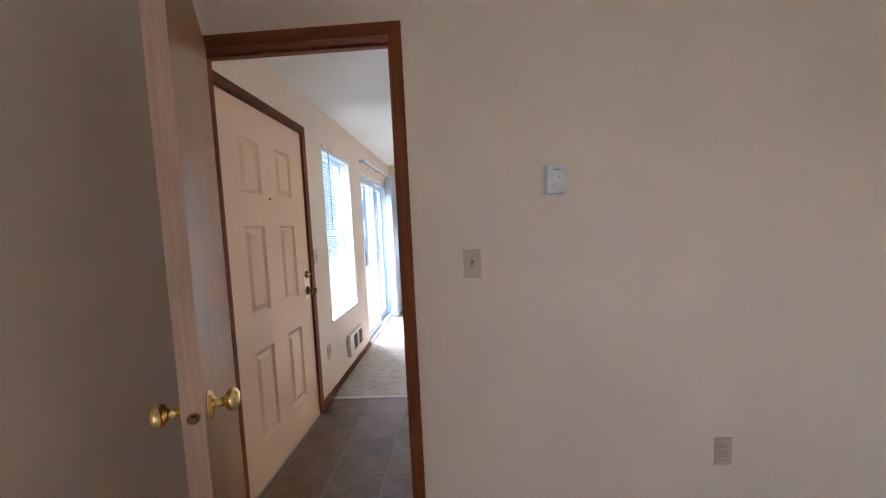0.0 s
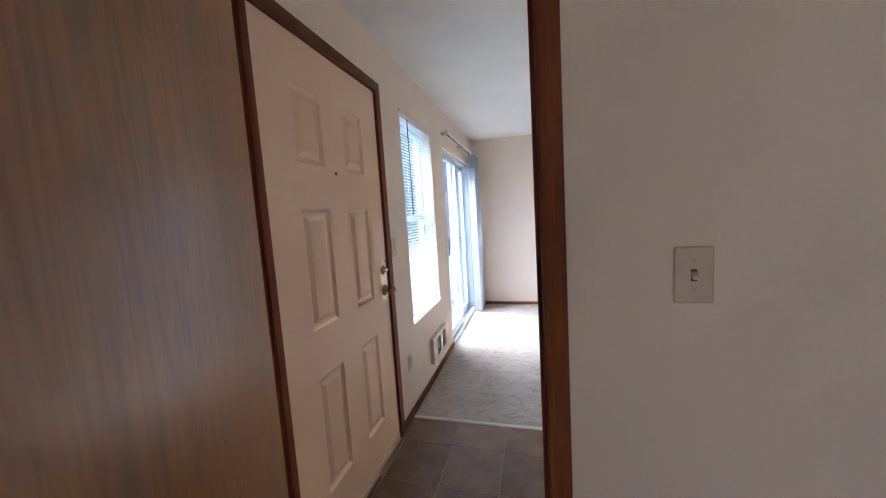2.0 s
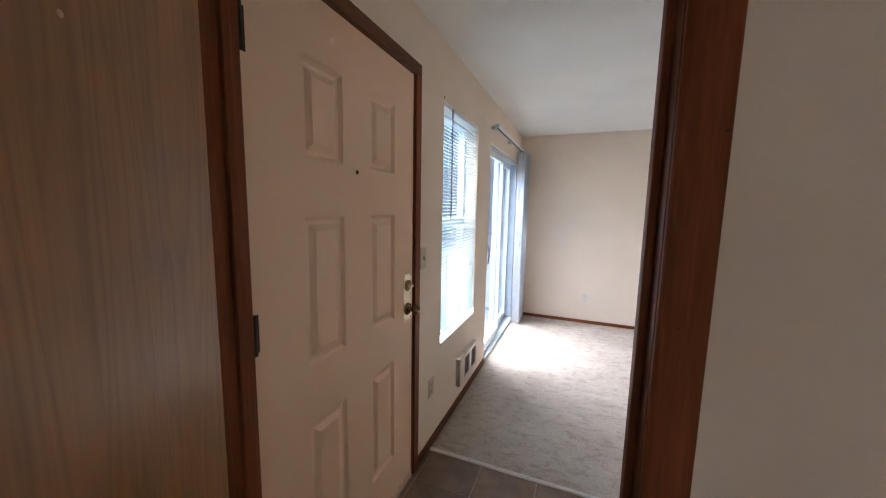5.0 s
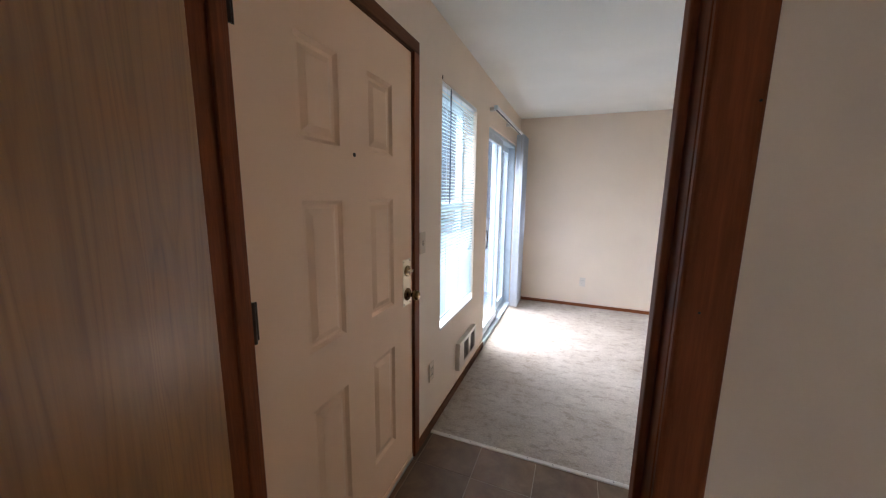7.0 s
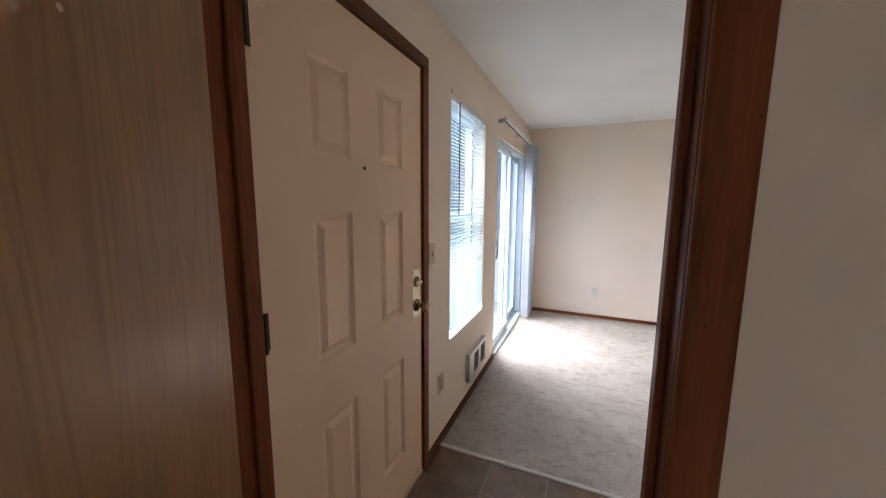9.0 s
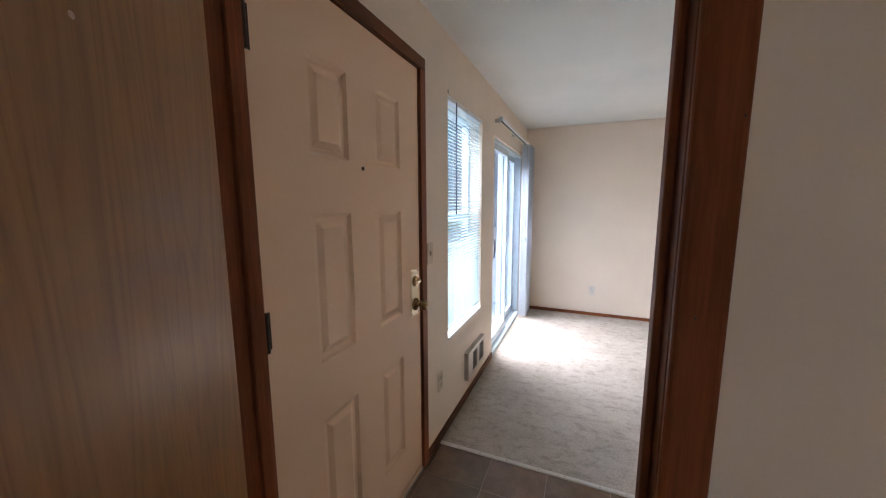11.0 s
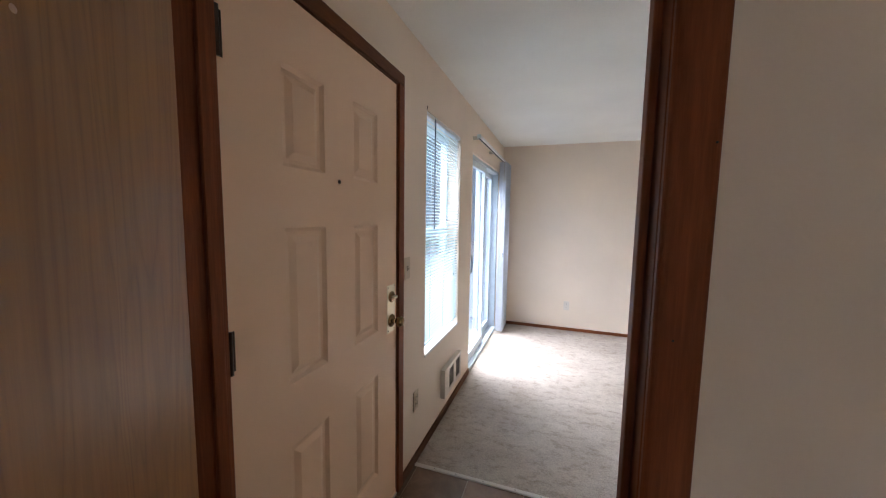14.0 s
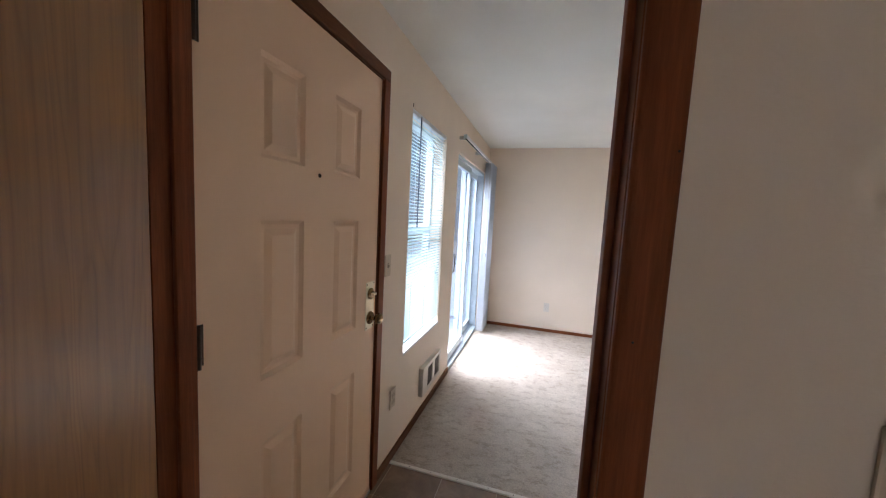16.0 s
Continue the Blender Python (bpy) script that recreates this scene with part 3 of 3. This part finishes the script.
def vane_mesh():
    bm = bmesh.new()
    n, w = 7, 0.089
    f, b = [], []
    for k in range(n):
        u = (k / (n - 1) - 0.5) * w
        v = 0.006 * (1 - (2 * k / (n - 1) - 1) ** 2)
        f.append([bm.verts.new((u, v - 0.0004, q)) for q in (0.030, 2.136)])
        b.append([bm.verts.new((u, v + 0.0006, q)) for q in (0.030, 2.136)])
    for k in range(n - 1):
        bm.faces.new((f[k][0], f[k + 1][0], f[k + 1][1], f[k][1]))
        bm.faces.new((b[k][0], b[k][1], b[k + 1][1], b[k + 1][0]))
        bm.faces.new((f[k][0], b[k][0], b[k + 1][0], f[k + 1][0]))
        bm.faces.new((f[k][1], f[k + 1][1], b[k + 1][1], b[k][1]))
    for k in (0, n - 1):
        bm.faces.new((f[k][0], f[k][1], b[k][1], b[k][0]))
    for q in bm.faces:
        q.smooth = True
    return mesh("vane", bm, VANE)


VANEMESH = vane_mesh()
for k in range(18):
    v = part("vane", VANEMESH, VANE, vertical)
    v.matrix_basis = pose(0.075 - VB[0] + random.uniform(-0.002, 0.002), 3.74 + 0.0195 * k - VB[1], -VB[2], 0, 0, random.uniform(-5, 5))
part("chain", shifted(lathe([(0.002, 0), (0.002, 1.10)], (0.095, 3.70, 1.03), (0, 0, 1), 8), VB), STEEL, vertical)
part("chain_weight", shifted(lathe([(0.004, 0.0), (0.010, 0.006), (0.010, 0.05), (0.003, 0.058)], (0.095, 3.70, 0.975), (0, 0, 1), 12), VB), VANE, vertical)


# ---- wall plates, heater, thermostat ----
def rounded_plate(w, h, d):
    return boxes((-w / 2, w / 2, -d, 0.0, -h / 2, h / 2), bevel=min(d * 0.7, 0.004))


def switch_plate(at, turn, label, mat):
    """A toggle switch plate on a wall; its face looks along its own -y."""
    p = thing("light_switch", label, "light switch", at, turn)
    part("cover", rounded_plate(0.070, 0.116, 0.006), mat, p)
    part("toggle_slot", boxes((-0.0055, 0.0055, -0.0066, -0.0058, -0.0125, 0.0125)), DARK, p)
    lever = part("toggle", boxes((-0.0042, 0.0042, -0.014, 0.0, -0.006, 0.006), bevel=0.0015), mat, p)
    lever.matrix_basis = pose(0, -0.0035, 0.0028, 28, 0, 0)
    for z in (-0.030, 0.030):
        part("screw", lathe([(0.003, 0), (0.0025, 0.0008)], (0, -0.006, z), (0, -1, 0), 10), STEEL, p)
    return p


def outlet_plate(at, turn, label, mat):
    p = thing("wall_outlet", label, "outlet", at, turn)
    part("cover", rounded_plate(0.070, 0.116, 0.006), mat, p)
    for z in (-0.020, 0.020):
        s = part("socket", boxes((-0.017, 0.017, -0.0078, -0.005, z - 0.014, z + 0.014), bevel=0.004), mat, p)
        for x in (-0.0065, 0.0065):
            part("slot", boxes((x - 0.0012, x + 0.0012, -0.0083, -0.0077, z - 0.003, z + 0.006)), DARK, s)
    part("screw", lathe([(0.003, 0), (0.0025, 0.0008)], (0, -0.006, 0), (0, -1, 0), 10), STEEL, p)
    return p


switch_plate((1.161, P0, 1.219), 0, "ivory plastic toggle switch on bedroom wall", IVORY)
switch_plate((0.0, 1.152, 1.190), 90, "ivory toggle switch beside the entry door", IVORY)
outlet_plate((2.150, P0, 0.407), 0, "ivory duplex outlet low on bedroom wall", IVORY)
outlet_plate((0.0, 1.284, 0.388), 90, "ivory duplex outlet above entry baseboard", IVORY)
outlet_plate((0.880, NORTH, 0.330), 0, "almond duplex outlet on living room wall", ALMOND)

thermo = thing("thermostat", "white plastic dial thermostat with vent slots", "thermostat", (1.498, P0, 1.536))
bm = bmesh.new()
bottom = [(-0.039, 0, -0.060), (0.039, 0, -0.060), (0.039, 0, 0.060), (-0.039, 0, 0.060)]
front = [(-0.035, -0.034, -0.056), (0.035, -0.034, -0.056), (0.035, -0.028, 0.057), (-0.035, -0.028, 0.057)]
va, vb = [bm.verts.new(v) for v in bottom], [bm.verts.new(v) for v in front]
for k in range(4):
    bm.faces.new((va[k], va[(k + 1) % 4], vb[(k + 1) % 4], vb[k]))
bm.faces.new(va[::-1])
bm.faces.new(vb)
bmesh.ops.bevel(bm, geom=bm.edges[:], offset=0.003, segments=2, affect="EDGES")
part("housing", bm, WHITEPLASTIC, thermo)
dial = part("dial", lathe([(0.026, 0), (0.026, 0.003), (0.024, 0.006), (0.001, 0.0065)], (0.006, -0.0305, -0.010), (0, -1, 0.05), 32), WHITEPLASTIC, thermo)
part("dial_mark", boxes((0.004, 0.008, -0.0385, -0.0365, 0.006, 0.013)), GREY, dial)
part("label_bar", boxes((-0.008, 0.018, -0.0305, -0.0288, 0.038, 0.0405)), GREY, thermo)
for k in range(5):
    x = -0.024 + 0.012 * k
    part("vent_slot", boxes((x - 0.003, x + 0.003, -0.0345, -0.0300, -0.0565, -0.0515)), GREY, thermo)

H0 = (0.0, 1.942, 0.268)
heater = thing("wall_heater", "almond metal wall heater with two dark grilles", "heater", H0)
hy0, hy1, hz0, hz1, hx = 1.735, 2.150, 0.163, 0.372, 0.034
gr = [(1.838, 1.955), (2.005, 2.122)]
gz = (0.192, 0.343)


def pierced_plate(ys, zs, holes, x0, x1):
    """A plate in y and z with square holes, one welded skin; holes are (column, row) cells."""
    bm = bmesh.new()
    v = {(k, i, j): bm.verts.new((x, y, z)) for k, x in enumerate((x0, x1)) for i, y in enumerate(ys) for j, z in enumerate(zs)}
    solid = {(i, j) for i in range(len(ys) - 1) for j in range(len(zs) - 1)} - set(holes)
    for i, j in solid:
        for k in (0, 1):
            bm.faces.new([v[k, *c] for c in ((i, j), (i + 1, j), (i + 1, j + 1), (i, j + 1))])
        for di, dj, c, d in ((-1, 0, (i, j), (i, j + 1)), (1, 0, (i + 1, j), (i + 1, j + 1)), (0, -1, (i, j), (i + 1, j)), (0, 1, (i, j + 1), (i + 1, j + 1))):
            if (i + di, j + dj) not in solid:
                bm.faces.new((v[0, *c], v[0, *d], v[1, *d], v[1, *c]))
    return bm


part("cover", shifted(pierced_plate([hy0, *gr[0], *gr[1], hy1], [hz0, *gz, hz1], [(1, 1), (3, 1)], 0.0005, hx), H0), ALMOND, heater)
for a, b in gr:
    g = part("grille_back", rel(H0, [(0.001, 0.008, a + 0.0005, b - 0.0005, gz[0] + 0.0005, gz[1] - 0.0005)]), DARK, heater)
    n = 12
    for k in range(n):
        y = a + (b - a) * (k + 0.5) / n
        part("fin", rel(H0, [(0.009, 0.028, y - 0.0016, y + 0.0016, gz[0] + 0.001, gz[1] - 0.001)]), GREY, g)
for y in (hy0 + 0.014, hy1 - 0.012):
    part("screw", shifted(lathe([(0.004, 0), (0.003, 0.0012)], (hx, y, hz1 - 0.02), (1, 0, 0), 10), H0), STEEL, heater)

# carpet edge strip
strip = thing("transition_strip", "pale worn metal strip between tile and carpet", "floor strip", (1.50, STRIPY, 0))
bm = bmesh.new()
prof = [(-0.007, -0.012), (-0.007, 0.0015), (-0.003, 0.0055), (0.010, 0.0075), (0.015, 0.006), (0.015, -0.012)]
ends = [[bm.verts.new((x, v, z)) for v, z in prof] for x in (-1.488, 1.488)]
for k in range(len(prof)):
    q = (k + 1) % len(prof)
    bm.faces.new((ends[0][k], ends[0][q], ends[1][q], ends[1][k]))
bm.faces.new(ends[0])
bm.faces.new(ends[1][::-1])
part("strip", bm, STRIP, strip)
for k in range(19):
    part("screw", lathe([(0.0035, 0), (0.003, 0.0006)], (-1.375 + 0.153 * k + random.uniform(-0.02, 0.02), 0.004, 0.0063), (0, 0, 1), 8), GREY, strip)


# ---- bedroom window behind the walker ----
B0 = (-0.08, -2.715, 0.82)
bwin = thing("window_2", "white vinyl bedroom window", "window", B0, kind="structure")
y0, y1, z0, z1 = BEDWIN
part("window_frame", rel(B0, [(xo, xi, y0, y0 + 0.035, z0, z1), (xo, xi, y1 - 0.035, y1, z0, z1), (xo, xi, y0 + 0.0352, y1 - 0.0352, z0, z0 + 0.04), (xo, xi, y0 + 0.0352, y1 - 0.0352, z1 - 0.035, z1)], 0.003), VINYL, bwin)
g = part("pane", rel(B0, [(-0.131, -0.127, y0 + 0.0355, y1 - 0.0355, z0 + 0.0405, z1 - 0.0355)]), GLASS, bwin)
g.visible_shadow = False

# ---- outside ----
PAVING = painted("weathered asphalt", (0.075, 0.077, 0.08), 0.9, 40, 0.6, 0.006, 0.12)
CONCRETE = painted("grey concrete", (0.125, 0.155, 0.165), 0.85, 70, 0.4, 0.003, 0.08)
SIDING = painted("slate grey siding", (0.085, 0.11, 0.125), 0.7, 60, 0.2, 0.002, 0.05)
ROOFING = painted("grey shingles", (0.10, 0.105, 0.115), 0.9, 30, 0.6, 0.01, 0.15)
PANEDARK = plain("dark reflecting pane", (0.05, 0.065, 0.08), 0.08)
LEAFMAT = painted("leaves", (0.05, 0.09, 0.06), 0.7, 30, 0.3, 0.002, 0.3)
BARK = painted("bark", (0.12, 0.09, 0.065), 0.9, 50, 0.8, 0.01, 0.2)
structure("ground", boxes((-400, 400, -400, 400, -0.40, -0.24)), PAVING, "grey asphalt parking ground", "ground")
structure("pavement_patio", boxes((-9.0, -0.165, -1.5, 12.0, -0.238, -0.12)), CONCRETE, "grey concrete patio and walkway", "pavement")


def apartment(at, turn, w, d, h):
    """A two-storey block with lapped siding, windows and a pitched roof."""
    a = thing("apartment_building", "slate grey sided two-storey apartment building", "building", at, turn)
    bm = boxes((-w / 2, w / 2, 0, d, 0, h))
    n = int(h / 0.2)
    for k in range(n):
        box(bm, -w / 2 - 0.02, w / 2 + 0.02, -0.03, -0.002, 0.2 * k + 0.02, 0.2 * k + 0.2)
    part("wall", bm, SIDING, a)
    bm = bmesh.new()
    o = 0.6
    v = [bm.verts.new(p) for p in ((-w / 2 - o, -o, h), (w / 2 + o, -o, h), (w / 2 + o, d + o, h), (-w / 2 - o, d + o, h),
                                   (-w / 2 - o, d / 2, h + 1.8), (w / 2 + o, d / 2, h + 1.8))]
    for q in ((0, 1, 5, 4), (2, 3, 4, 5), (0, 4, 3), (1, 2, 5), (0, 3, 2, 1)):
        bm.faces.new([v[i] for i in q])
    part("roof", bm, ROOFING, a)
    for z in (1.0, 3.7):
        x = -w / 2 + 1.2
        while x < w / 2 - 1.4:
            f = part("window", boxes((x, x + 1.4, -0.075, -0.03, z, z + 1.2), bevel=0.01), VINYL, a)
            for k in (0, 1):
                part("pane", boxes((x + 0.06 + 0.67 * k, x + 0.67 + 0.67 * k, -0.082, -0.0755, z + 0.06, z + 1.14)), PANEDARK, f)
            x += 3.1
    return a


apartment((-12.0, 19.5, -0.24), 24, 22.0, 8.0, 7.4)


def shrub(at, r, h, seed):
    rnd = random.Random(seed)
    t = thing("shrub", "rounded green garden shrub", "shrub", at, group="garden shrubs")
    part("trunk", lathe([(0.04, 0), (0.03, h * 0.4), (0.015, h * 0.7)], (0, 0, 0), (0, 0, 1), 8), BARK, t)
    bm = bmesh.new()
    for _ in range(900):
        a, b = rnd.uniform(0, 2 * math.pi), rnd.uniform(-0.6, 1.0)
        q = rnd.uniform(0.55, 1.0) * (1 + 0.25 * math.sin(3 * a + seed))
        c = Vector((r * q * math.cos(a) * math.sqrt(max(0.05, 1 - b * b)), r * q * math.sin(a) * math.sqrt(max(0.05, 1 - b * b)), h * 0.5 + h * 0.5 * q * b))
        u = Vector((rnd.uniform(-1, 1), rnd.uniform(-1, 1), rnd.uniform(-1, 1))).normalized()
        w = u.orthogonal().normalized()
        s = rnd.uniform(0.04, 0.08)
        bm.faces.new([bm.verts.new(c + s * p) for p in (-u, 0.5 * w, u, -0.5 * w)])
    part("crown", bm, LEAFMAT, t)


for k, (x, y, r, h) in enumerate(((-4.2, 13.2, 0.9, 1.3), (-6.0, 14.0, 1.1, 1.6), (-8.4, 14.6, 0.9, 1.2))):
    shrub((x, y, -0.24), r, h, k)

# ---- floor tiles ----
TW = 0.3066
def tile_mesh(w, d):
    return mesh("tile", box(bmesh.new(), -w / 2 + 0.0015, w / 2 - 0.0015, -d / 2 + 0.0015, d / 2 - 0.0015, -0.0115, 0.0, bevel=0.0012), SLATE)


floor_tiles = thing("floor_tiles", "grey-brown slate look floor tiles in entry", "tile floor", (0, 0, 0), kind="structure")
part("grout_bed", boxes((0.0005, EAST - 0.0005, 0.0595, STRIPY - 0.0073, -0.0119, -0.0014)), GROUT, floor_tiles, "pale sandy grout")
xs = [0.001, 0.0305] + [0.0305 + TW * k for k in range(1, 10)] + [EAST - 0.001]
ys = [0.060, 0.103, 0.4095, 0.716, 1.0225, STRIPY - 0.0075]
made = {}
for i in range(len(xs) - 1):
    for j in range(len(ys) - 1):
        w, d = xs[i + 1] - xs[i], ys[j + 1] - ys[j]
        if w < 0.01:
            continue
        key = (round(w, 3), round(d, 3))
        if key not in made:
            made[key] = tile_mesh(w, d)
        t = part("tile", made[key], SLATE, floor_tiles)
        t.matrix_basis = pose((xs[i] + xs[i + 1]) / 2, (ys[j] + ys[j + 1]) / 2, random.uniform(-0.0005, 0.0005))
